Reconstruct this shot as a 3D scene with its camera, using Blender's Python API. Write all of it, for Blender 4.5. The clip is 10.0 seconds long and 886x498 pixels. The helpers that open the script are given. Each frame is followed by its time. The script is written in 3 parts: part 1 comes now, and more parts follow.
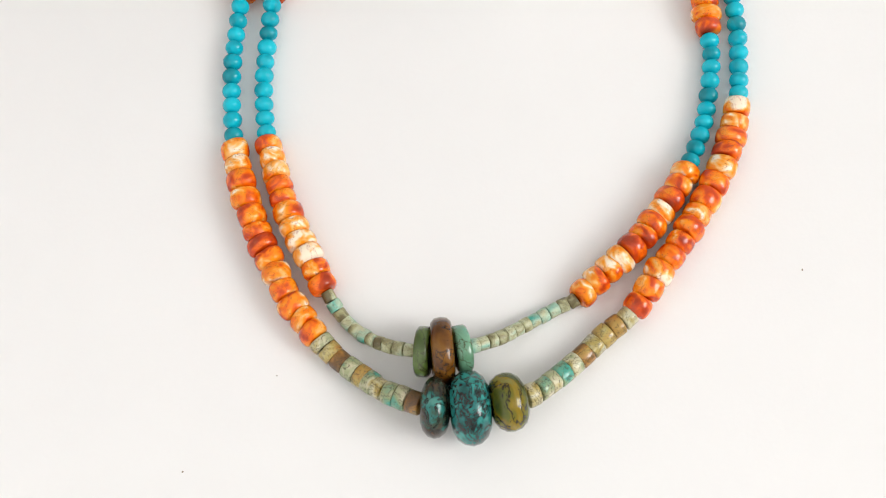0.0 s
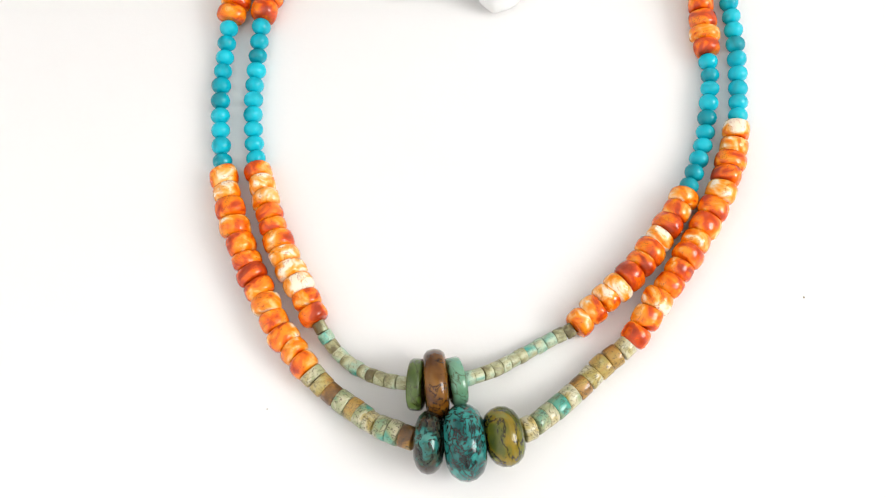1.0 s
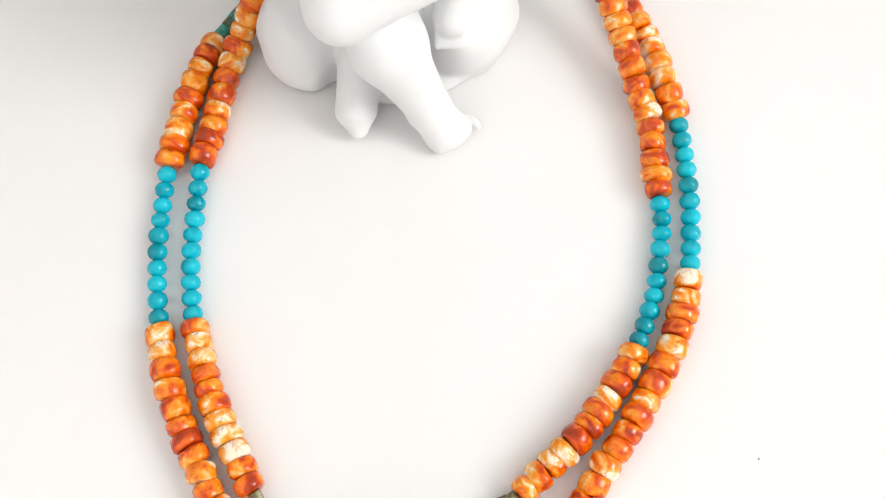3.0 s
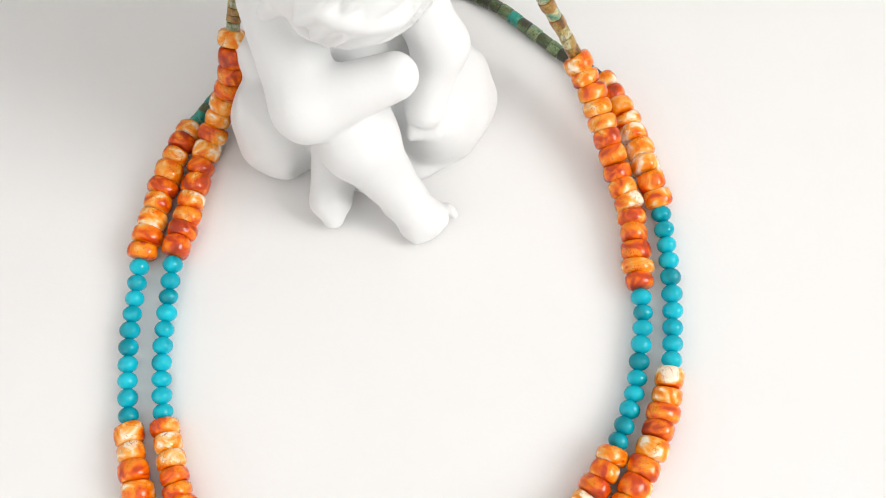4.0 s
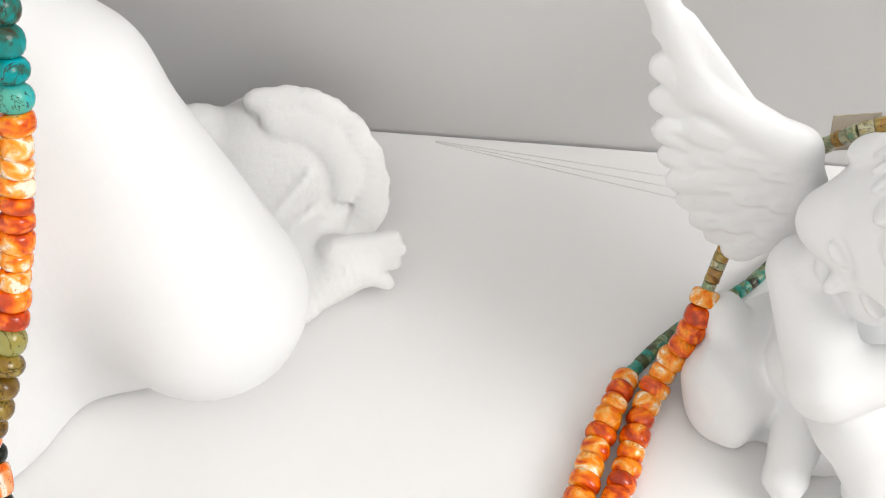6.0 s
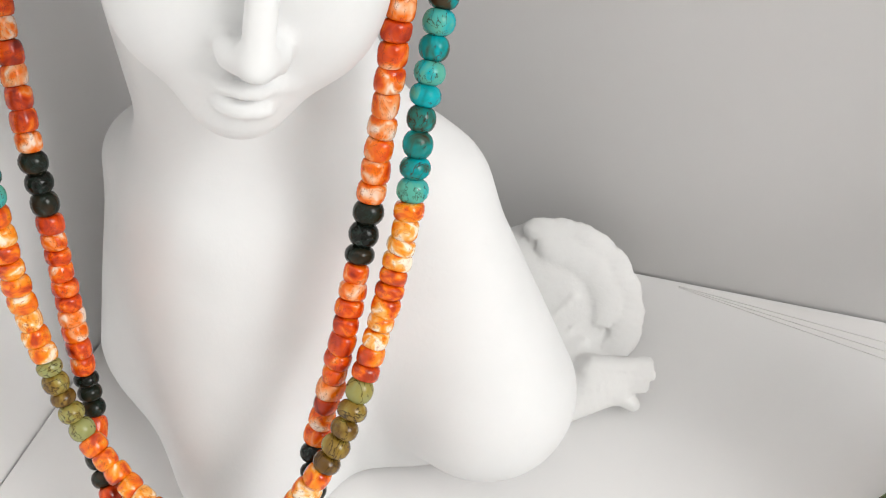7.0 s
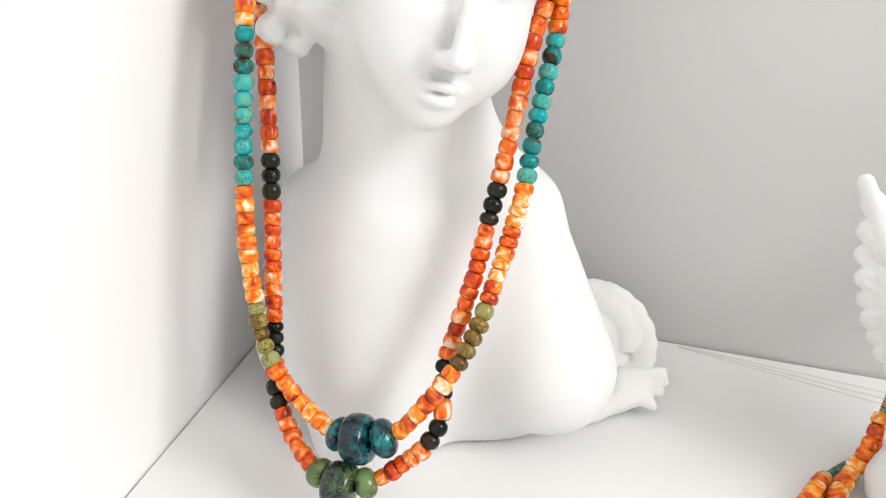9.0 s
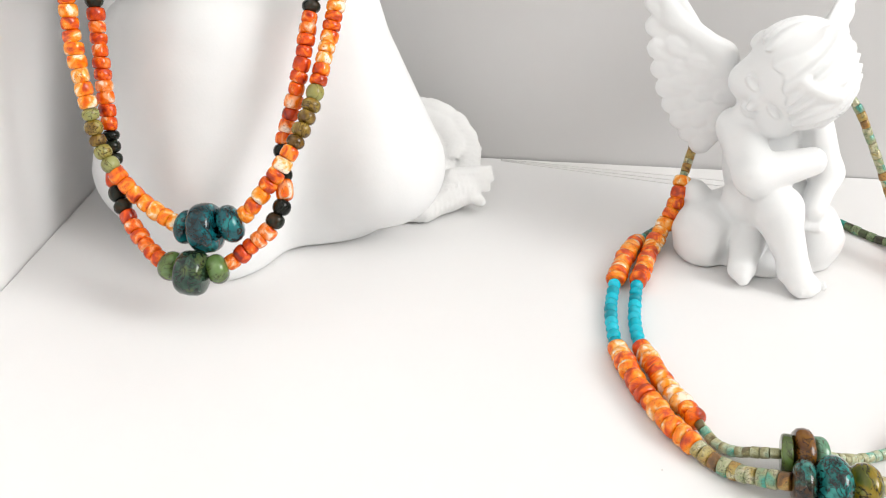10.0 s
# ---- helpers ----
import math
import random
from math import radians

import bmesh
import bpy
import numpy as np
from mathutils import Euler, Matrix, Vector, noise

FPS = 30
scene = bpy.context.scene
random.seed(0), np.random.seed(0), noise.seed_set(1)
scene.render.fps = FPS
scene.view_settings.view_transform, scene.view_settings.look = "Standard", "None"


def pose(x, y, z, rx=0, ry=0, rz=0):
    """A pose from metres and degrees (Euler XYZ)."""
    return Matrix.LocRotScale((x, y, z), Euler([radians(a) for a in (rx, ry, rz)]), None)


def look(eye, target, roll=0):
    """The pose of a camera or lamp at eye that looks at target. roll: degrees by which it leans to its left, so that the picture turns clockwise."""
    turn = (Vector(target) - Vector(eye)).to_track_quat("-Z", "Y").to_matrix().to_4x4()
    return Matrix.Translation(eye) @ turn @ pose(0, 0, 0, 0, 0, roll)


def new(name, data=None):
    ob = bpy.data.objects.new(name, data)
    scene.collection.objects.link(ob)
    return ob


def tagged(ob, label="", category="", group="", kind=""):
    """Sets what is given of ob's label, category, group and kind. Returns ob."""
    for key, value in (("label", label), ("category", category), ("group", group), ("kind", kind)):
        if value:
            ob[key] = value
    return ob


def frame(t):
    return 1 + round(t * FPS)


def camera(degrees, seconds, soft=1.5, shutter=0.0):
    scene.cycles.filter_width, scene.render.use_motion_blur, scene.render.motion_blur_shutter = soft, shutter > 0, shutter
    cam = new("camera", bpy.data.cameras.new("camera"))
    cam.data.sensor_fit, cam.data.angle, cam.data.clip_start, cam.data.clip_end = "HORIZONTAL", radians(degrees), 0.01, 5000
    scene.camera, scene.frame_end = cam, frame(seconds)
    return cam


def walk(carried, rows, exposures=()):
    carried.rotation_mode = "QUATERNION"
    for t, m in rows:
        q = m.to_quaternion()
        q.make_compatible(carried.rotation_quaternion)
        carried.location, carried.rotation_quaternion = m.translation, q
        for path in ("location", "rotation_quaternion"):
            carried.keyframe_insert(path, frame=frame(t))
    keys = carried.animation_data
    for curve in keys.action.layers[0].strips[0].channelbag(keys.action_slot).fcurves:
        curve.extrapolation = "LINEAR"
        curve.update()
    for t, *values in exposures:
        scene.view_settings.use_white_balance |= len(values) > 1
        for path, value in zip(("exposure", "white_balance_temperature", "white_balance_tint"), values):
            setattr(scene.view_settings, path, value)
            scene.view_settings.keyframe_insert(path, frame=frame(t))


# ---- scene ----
cam = camera(46.0, 10.0, soft=1.1)
PATH = [
    (0, (0.084, 0.073, 0.271), (0.07, 0.736, -1.616), -3.4),
    (0.5, (0.083, 0.077, 0.269), (0.076, 0.732, -1.621), -3.0),
    (1, (0.086, 0.083, 0.268), (0.072, 0.74, -1.621), -3.7),
    (1.5, (0.09, 0.09, 0.268), (0.071, 0.743, -1.622), -4.3),
    (2, (0.093, 0.098, 0.269), (0.069, 0.763, -1.617), -4.6),
    (2.5, (0.098, 0.11, 0.272), (0.075, 0.775, -1.614), -5.0),
    (4, (0.122, 0.144, 0.272), (0.034, 0.849, -1.598), -10.3),
    (4.5, (0.115, 0.148, 0.262), (0.032, 0.936, -1.574), -9.0),
    (5, (0.092, 0.152, 0.254), (-0.031, 1.06, -1.524), -8.1),
    (5.5, (0.061, 0.152, 0.261), (-0.15, 1.168, -1.449), -7.8),
    (6, (0.015, 0.143, 0.273), (-0.21, 1.263, -1.368), -4.4),
    (6.2, (0.002, 0.136, 0.277), (-0.288, 1.298, -1.325), -4.8),
    (7.3, (-0.029, 0.078, 0.305), (-0.556, 1.447, -1.054), -2.6),
    (7.5, (-0.036, 0.062, 0.312), (-0.566, 1.479, -0.995), -1.4),
    (8, (-0.039, 0.02, 0.326), (-0.637, 1.549, -0.817), 0.2),
    (8.5, (-0.031, -0.034, 0.309), (-0.623, 1.595, -0.688), 1.0),
    (9, (-0.02, -0.081, 0.286), (-0.521, 1.613, -0.652), 1.1),
    (9.5, (-0.019, -0.12, 0.25), (-0.33, 1.63, -0.666), 1.3),
    (10, (-0.009, -0.137, 0.232), (-0.187, 1.598, -0.748), 0.7),
]
walk(cam, [(t, look(eye, target, roll)) for t, eye, target, roll in PATH],
     exposures=[(0.0, -0.02), (0.5, 0.14), (1.0, 0.20), (2.0, 0.22), (2.5, 0.16), (4.0, 0.04), (5.0, 0.02), (5.5, 0.13), (6.2, 0.07), (7.3, -0.08), (7.5, -0.04), (8.0, 0.16), (9.0, 0.12), (9.5, 0.04), (10.0, 0.16)])

# ---- light: a big window in the wall to the right, unseen room added for bounce ----
world = bpy.data.worlds.new("sky")
scene.world = world
world.use_nodes = True
wn = world.node_tree.nodes
sky = wn.new("ShaderNodeTexSky")
sky.sky_type = "NISHITA"
sky.sun_disc = False
sky.sun_elevation, sky.sun_rotation = radians(40), radians(100)
wn["Background"].inputs["Strength"].default_value = 0.12
world.node_tree.links.new(sky.outputs["Color"], wn["Background"].inputs["Color"])

WIN_Y, WIN_Z, WIN_W, WIN_H, WIN_X = -0.7, 2.1, 2.1, 1.7, 3.0
lamp_data = bpy.data.lights.new("window_light", "AREA")
lamp_data.shape, lamp_data.size, lamp_data.size_y = "RECTANGLE", WIN_H - 0.05, WIN_W - 0.05
lamp_data.energy, lamp_data.color = 97.0, (1.0, 0.992, 0.968)
window_light = new("window_light", lamp_data)
window_light.matrix_world = look((WIN_X, WIN_Y, WIN_Z), (0, WIN_Y, WIN_Z - 0.4))


# ---- materials ----
def material(name):
    m = bpy.data.materials.new(name)
    m.use_nodes = True
    n = m.node_tree.nodes
    return m, n, m.node_tree.links, n["Principled BSDF"]


def ramp(n, stops):
    r = n.new("ShaderNodeValToRGB")
    e = r.color_ramp.elements
    while len(e) < len(stops):
        e.new(0.5)
    for el, (p, c) in zip(e, stops):
        el.position, el.color = p, (*c, 1)
    return r


def noise4(n, l, scale, detail=3.0, rough=0.5, vec=None, seed=None, distort=0.0):
    t = n.new("ShaderNodeTexNoise")
    t.noise_dimensions = "4D"
    t.inputs["Scale"].default_value = scale
    t.inputs["Detail"].default_value = detail
    t.inputs["Roughness"].default_value = rough
    t.inputs["Distortion"].default_value = distort
    if vec is not None:
        l.new(vec, t.inputs["Vector"])
    if seed is not None:
        l.new(seed, t.inputs["W"])
    return t


def maths(n, l, op, a, b):
    m = n.new("ShaderNodeMath")
    m.operation = op
    for k, v in enumerate((a, b)):
        if isinstance(v, (int, float)):
            m.inputs[k].default_value = v
        else:
            l.new(v, m.inputs[k])
    return m.outputs[0]


def bump(n, l, height, strength, distance, bsdf):
    b = n.new("ShaderNodeBump")
    b.inputs["Strength"].default_value, b.inputs["Distance"].default_value = strength, distance
    l.new(height, b.inputs["Height"])
    l.new(b.outputs["Normal"], bsdf.inputs["Normal"])


def plain_white(name, colour, colour2, scale, rough, relief, grain):
    """Painted board, paper or plaster: two tones of white, cloudy, with a fine grain."""
    m, n, l, b = material(name)
    co = n.new("ShaderNodeTexCoord").outputs["Object"]
    big = noise4(n, l, scale, 4, 0.55, co)
    fine = noise4(n, l, grain, 4, 0.6, co)
    r = ramp(n, [(0.35, colour2), (0.65, colour)])
    l.new(big.outputs["Fac"], r.inputs["Fac"])
    l.new(r.outputs["Color"], b.inputs["Base Color"])
    b.inputs["Roughness"].default_value = rough
    bump(n, l, fine.outputs["Fac"], 0.35, relief, b)
    return m


def stone(name, stops, scale, rough, coat, vein=None, vein_scale=300.0, spread=0.5, stretch=(1, 1, 1), relief=0.0002, sss=0.0, unit=0.0039, detail=4.0, gloss=0.5):
    """Bead stone: a cloudy ramp shifted from bead to bead, with dark veins where the stone has them."""
    m, n, l, b = material(name)
    scale, vein_scale = scale * unit, vein_scale * unit
    co = n.new("ShaderNodeTexCoord").outputs["Object"]
    mp = n.new("ShaderNodeMapping")
    mp.inputs["Scale"].default_value = stretch
    l.new(co, mp.inputs["Vector"])
    rnd = n.new("ShaderNodeObjectInfo").outputs["Random"]
    seed = maths(n, l, "MULTIPLY", rnd, 47.0)
    cloud = noise4(n, l, scale, detail, 0.5, mp.outputs["Vector"], seed, 1.0)
    f = maths(n, l, "ADD", cloud.outputs["Fac"], maths(n, l, "MULTIPLY", maths(n, l, "SUBTRACT", rnd, 0.5), spread))
    r = ramp(n, stops)
    l.new(f, r.inputs["Fac"])
    col = r.outputs["Color"]
    if vein:
        v = noise4(n, l, vein_scale, 5, 0.65, co, seed, 1.5)
        d = maths(n, l, "ABSOLUTE", maths(n, l, "SUBTRACT", v.outputs["Fac"], 0.5), 0)
        vr = ramp(n, [(vein[1], (1, 1, 1)), (vein[1] + vein[2], (0, 0, 0))])
        l.new(d, vr.inputs["Fac"])
        mix = n.new("ShaderNodeMix")
        mix.data_type = "RGBA"
        l.new(vr.outputs["Color"], mix.inputs["Factor"])
        l.new(col, mix.inputs["A"])
        mix.inputs["B"].default_value = (*vein[0], 1)
        col = mix.outputs["Result"]
    l.new(col, b.inputs["Base Color"])
    b.inputs["Roughness"].default_value = rough
    b.inputs["Coat Weight"].default_value = coat
    b.inputs["Specular IOR Level"].default_value = gloss
    b.inputs["Coat Roughness"].default_value = 0.04
    if sss:
        b.inputs["Subsurface Weight"].default_value = sss
        b.inputs["Subsurface Radius"].default_value = (0.002, 0.001, 0.0006)
        b.inputs["Subsurface Scale"].default_value = 0.6
    bump(n, l, cloud.outputs["Fac"], 0.5, relief, b)
    return m


# back wall: dimmer grazing light put into the paint as a greyer white
SHADED_WALL = plain_white("shaded_wall_paint", (0.69, 0.68, 0.675), (0.665, 0.655, 0.65), 3.0, 0.85, 0.00012, 900.0)
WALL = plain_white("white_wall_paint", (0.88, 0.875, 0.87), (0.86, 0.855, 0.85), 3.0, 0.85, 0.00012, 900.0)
BOARD = plain_white("white_board", (0.85, 0.845, 0.84), (0.83, 0.825, 0.82), 5.0, 0.6, 0.0001, 700.0)
PAPER = plain_white("white_paper", (0.84, 0.83, 0.82), (0.81, 0.80, 0.79), 9.0, 0.8, 0.0001, 1500.0)
PLASTER = plain_white("white_plaster", (0.84, 0.845, 0.845), (0.80, 0.81, 0.81), 30.0, 0.55, 0.0002, 700.0)
ROUGH_PLASTER = plain_white("rough_white_plaster", (0.86, 0.86, 0.85), (0.80, 0.80, 0.79), 40.0, 0.8, 0.0007, 380.0)
# tones of the unseen room sides, picked for how much fill they return
FAR_WALL = plain_white("warm_grey_paint", (0.66, 0.65, 0.63), (0.62, 0.61, 0.59), 2.0, 0.85, 0.0004, 300.0)
WOOD_FLOOR = plain_white("brown_floor", (0.20, 0.13, 0.08), (0.14, 0.09, 0.05), 4.0, 0.6, 0.0004, 200.0)
BEIGE_CARD = plain_white("beige_card", (0.62, 0.54, 0.44), (0.57, 0.50, 0.40), 40.0, 0.7, 0.0001, 900.0)
CARD = plain_white("cream_card", (0.80, 0.77, 0.70), (0.76, 0.72, 0.65), 40.0, 0.7, 0.0001, 900.0)
THREAD = plain_white("beading_thread", (0.35, 0.30, 0.24), (0.25, 0.2, 0.15), 300.0, 0.7, 0.0001, 900.0)

SHELL = stone("orange_shell", [(0.27, (0.36, 0.030, 0.003)), (0.37, (0.62, 0.055, 0.002)), (0.45, (0.88, 0.155, 0.001)), (0.54, (0.93, 0.29, 0.006)), (0.61, (0.95, 0.48, 0.12)), (0.68, (0.96, 0.82, 0.64))],
              230.0, 0.18, 0.5, ((0.42, 0.07, 0.008), 0.0, 0.008), 170.0, detail=2.6, gloss=0.25, spread=0.24, stretch=(0.75, 0.75, 1.2), relief=0.0003)
SHELL_RED = stone("red_shell", [(0.27, (0.20, 0.012, 0.004)), (0.38, (0.50, 0.035, 0.002)), (0.49, (0.74, 0.075, 0.001)), (0.58, (0.88, 0.18, 0.005)), (0.66, (0.88, 0.38, 0.16)), (0.74, (0.90, 0.70, 0.56))],
                  230.0, 0.18, 0.4, ((0.25, 0.025, 0.006), 0.0, 0.008), 170.0, detail=2.6, gloss=0.25, spread=0.26, stretch=(0.75, 0.75, 1.1), relief=0.0003)
TURQUOISE = stone("blue_turquoise", [(0.344, (0, 0.26, 0.33)), (0.5, (0, 0.41, 0.53)), (0.656, (0.003, 0.52, 0.66))], 90.0, 0.2, 0.3, None, gloss=0.2, spread=0.28, relief=0.0001)
TURQ_MIX = stone("veined_turquoise", [(0.30, (0.05, 0.035, 0.015)), (0.38, (0.02, 0.16, 0.13)), (0.46, (0.003, 0.26, 0.26)), (0.57, (0.0, 0.40, 0.46)), (0.72, (0.10, 0.42, 0.32))], 160.0, 0.16, 0.12,
                 ((0.04, 0.028, 0.015), 0.002, 0.010), 110.0, 0.40, gloss=0.2)
DARK = stone("black_green_stone", [(0.396, (0.006, 0.007, 0.005)), (0.526, (0.012, 0.015, 0.009)), (0.656, (0.04, 0.020, 0.008))], 150.0, 0.18, 0.1, ((0.015, 0.03, 0.025), 0.002, 0.012), 130.0, 0.4, gloss=0.2)
OLIVE = stone("olive_turquoise", [(0.344, (0.12, 0.0575, 0.0072)), (0.458, (0.264, 0.161, 0.0225)), (0.552, (0.312, 0.253, 0.054)), (0.72, (0.30, 0.31, 0.11))], 150.0, 0.22, 0.3,
              ((0.05, 0.028, 0.008), 0.003, 0.018), 110.0, 0.35, gloss=0.3)
HEISHI = stone("pale_green_heishi", [(0.334, (0.14, 0.1105, 0.0438)), (0.427, (0.336, 0.325, 0.1625)), (0.526, (0.532, 0.546, 0.35)), (0.614, (0.42, 0.572, 0.425)), (0.80, (0.042, 0.39, 0.3125))],
               110.0, 0.4, 0.25, ((0.08, 0.07, 0.03), 0.002, 0.014), 300.0, 0.36)
HEISHI_OCHRE = stone("ochre_green_heishi", [(0.20, (0.14, 0.06, 0.012)), (0.33, (0.42, 0.20, 0.03)), (0.47, (0.42, 0.33, 0.09)), (0.57, (0.58, 0.54, 0.36)), (0.69, (0.30, 0.34, 0.17)), (0.82, (0.05, 0.33, 0.25))],
                     110.0, 0.3, 0.4, ((0.05, 0.032, 0.010), 0.004, 0.016), 240.0, 0.46)
HEISHI_GREEN = stone("dark_green_heishi", [(0.318, (0.036, 0.036, 0.0154)), (0.427, (0.084, 0.12, 0.044)), (0.526, (0.144, 0.24, 0.099)), (0.614, (0.288, 0.336, 0.165)), (0.718, (0.012, 0.312, 0.242))],
                     120.0, 0.35, 0.35, ((0.03, 0.022, 0.010), 0.004, 0.018), 300.0, 0.5)
BROWN_STONE = stone("polished_brown_stone", [(0.396, (0.09, 0.030, 0.0030)), (0.526, (0.17, 0.064, 0.0058)), (0.656, (0.23, 0.098, 0.012))], 70.0, 0.18, 0.3, ((0.015, 0.008, 0.004), 0.002, 0.010), 60.0, 0.1, unit=1.0, gloss=0.3)
GREEN_STONE = stone("leaf_green_stone", [(0.396, (0.048, 0.085, 0.0120)), (0.526, (0.092, 0.15, 0.026)), (0.656, (0.12, 0.21, 0.06))], 90.0, 0.25, 0.5, ((0.03, 0.03, 0.01), 0.003, 0.012), 90.0, 0.1, unit=1.0)
MINT_STONE = stone("mint_green_stone", [(0.396, (0.1, 0.25, 0.14)), (0.526, (0.15, 0.34, 0.22)), (0.656, (0.06, 0.36, 0.32))], 90.0, 0.25, 0.5, ((0.05, 0.05, 0.02), 0.003, 0.012), 90.0, 0.1, unit=1.0)
TEAL_STONE = stone("dark_teal_turquoise", [(0.37, (0.005, 0.055, 0.05)), (0.5, (0.01, 0.14, 0.13)), (0.63, (0.03, 0.27, 0.24))], 130.0, 0.14, 0.35, ((0.006, 0.008, 0.008), 0.014, 0.035), 190.0, 0.1, unit=1.0, gloss=0.3)
TEAL_BROWN = stone("teal_brown_turquoise", [(0.396, (0.06, 0.028, 0.012)), (0.484, (0.03, 0.06, 0.04)), (0.542, (0.02, 0.17, 0.15)), (0.656, (0.1, 0.3, 0.25))], 110.0, 0.14, 0.35, ((0.008, 0.008, 0.006), 0.012, 0.03), 170.0, 0.1, unit=1.0, gloss=0.3)
OLIVE_STONE = stone("polished_olive_stone", [(0.396, (0.04, 0.055, 0.008)), (0.5, (0.11, 0.12, 0.010)), (0.562, (0.24, 0.16, 0.008)), (0.682, (0.20, 0.25, 0.07))], 80.0, 0.14, 0.35, ((0.02, 0.014, 0.006), 0.006, 0.02), 80.0, 0.1, unit=1.0, gloss=0.3)
DEEP_TEAL = stone("deep_blue_teal_stone", [(0.396, (0.004, 0.035, 0.045)), (0.526, (0.003, 0.095, 0.115)), (0.656, (0.01, 0.20, 0.21))], 120.0, 0.12, 0.4, ((0.004, 0.007, 0.008), 0.012, 0.03), 140.0, 0.1, unit=1.0, gloss=0.3)
DEEP_GREEN = stone("deep_green_stone", [(0.396, (0.012, 0.035, 0.022)), (0.526, (0.025, 0.07, 0.045)), (0.656, (0.07, 0.1, 0.03))], 120.0, 0.12, 0.4, ((0.006, 0.010, 0.008), 0.01, 0.03), 140.0, 0.1, unit=1.0, gloss=0.3)


# ---- building tools ----
def finish(name, bm, mat, parent=None, label="", smooth=True):
    me = bpy.data.meshes.new(name)
    bm.normal_update()
    bm.to_mesh(me)
    bm.free()
    if smooth:
        me.polygons.foreach_set("use_smooth", [True] * len(me.polygons))
    me.materials.append(mat)
    ob = new(name, me)
    ob.parent = parent
    return tagged(ob, label)


def box(name, lo, hi, mat, bevel=0.0, parent=None, label=""):
    bm = bmesh.new()
    bmesh.ops.create_cube(bm, size=1.0)
    for v in bm.verts:
        for k in range(3):
            v.co[k] = lo[k] + (v.co[k] + 0.5) * (hi[k] - lo[k])
    if bevel:
        bmesh.ops.bevel(bm, geom=bm.edges[:], offset=bevel, segments=2, affect="EDGES")
    return finish(name, bm, mat, parent, label, smooth=False)


def lathe_mesh(name, profile, mat, segs=18, wobble=0.0, seed=0):
    """A bead turned about z from (radius, height) pairs, a little out of true."""
    rng = random.Random(seed)
    ph = [rng.uniform(0, 6.28) for _ in range(4)]
    bm = bmesh.new()
    rings = []
    for r, z in profile:
        ring = []
        for i in range(segs):
            a = 2 * math.pi * i / segs
            k = 1 + wobble * (math.sin(2 * a + ph[0]) + 0.6 * math.sin(3 * a + ph[1]))
            dz = wobble * r * 0.9 * math.sin(a + ph[2])
            ring.append(bm.verts.new((r * k * math.cos(a), r * k * math.sin(a), z + dz)))
        rings.append(ring)
    for a, b in zip(rings, rings[1:]):
        for i in range(segs):
            bm.faces.new((a[i], a[(i + 1) % segs], b[(i + 1) % segs], b[i]))
    bm.faces.new(rings[0][::-1])
    bm.faces.new(rings[-1])
    me = bpy.data.meshes.new(name)
    bm.normal_update()
    bm.to_mesh(me)
    bm.free()
    me.polygons.foreach_set("use_smooth", [True] * len(me.polygons))
    me.materials.append(mat)
    return me


def profile_for(shape):
    """Unit bead: radius 1, length 1 (from -0.5 to 0.5)."""
    if shape == "round":
        return [(max(0.18, math.cos(a)), 0.5 * math.sin(a) * 1.02) for a in np.linspace(-1.35, 1.35, 9)]
    if shape == "barrel":
        return [(0.30, -0.5), (0.68, -0.49), (0.86, -0.43), (0.965, -0.28), (1.0, 0.0), (0.965, 0.28), (0.86, 0.43), (0.68, 0.49), (0.30, 0.5)]
    if shape == "rondelle":
        return [(0.30, -0.5), (0.58, -0.47), (0.80, -0.37), (0.95, -0.2), (1.0, 0.0), (0.95, 0.2), (0.80, 0.37), (0.58, 0.47), (0.30, 0.5)]
    if shape == "disc":
        return [(0.25, -0.48), (0.80, -0.5), (0.93, -0.44), (0.99, -0.3), (1.0, 0.0), (0.99, 0.3), (0.93, 0.44), (0.80, 0.5), (0.25, 0.48)]
    return [(0.3, -0.5), (0.86, -0.5), (0.96, -0.46), (1.0, -0.39), (1.0, 0.39), (0.96, 0.46), (0.86, 0.5), (0.3, 0.5)]


# kind: (shape, radius, material, wobble, tilt in degrees, name)
KINDS = {
    "shell": ("barrel", 0.0041, SHELL, 0.05, 10.0, "shell_bead"),
    "shell_s": ("barrel", 0.0036, SHELL, 0.04, 6.0, "shell_bead"),
    "red": ("barrel", 0.0035, SHELL_RED, 0.04, 6.0, "shell_bead"),
    "turq": ("round", 0.00275, TURQUOISE, 0.015, 4.0, "turquoise_bead"),
    "turqm": ("rondelle", 0.0037, TURQ_MIX, 0.02, 4.0, "turquoise_bead"),
    "dark": ("rondelle", 0.0036, DARK, 0.02, 4.0, "dark_bead"),
    "olive": ("rondelle", 0.0036, OLIVE, 0.02, 4.0, "olive_bead"),
    "heishi": ("tube", 0.0019, HEISHI, 0.03, 3.0, "heishi_bead"),
    "heishi_o": ("tube", 0.0030, HEISHI_OCHRE, 0.03, 3.0, "heishi_bead"),
    "heishi_b": ("tube", 0.0020, HEISHI_OCHRE, 0.03, 3.0, "heishi_bead"),
    "heishi_g": ("tube", 0.0020, HEISHI_GREEN, 0.03, 3.0, "heishi_bead"),
}
VARIANTS = {k: [lathe_mesh(v[5], profile_for(v[0]), v[2], 18, v[3], 11 * i + 3) for i in range(4)] for k, v in KINDS.items()}


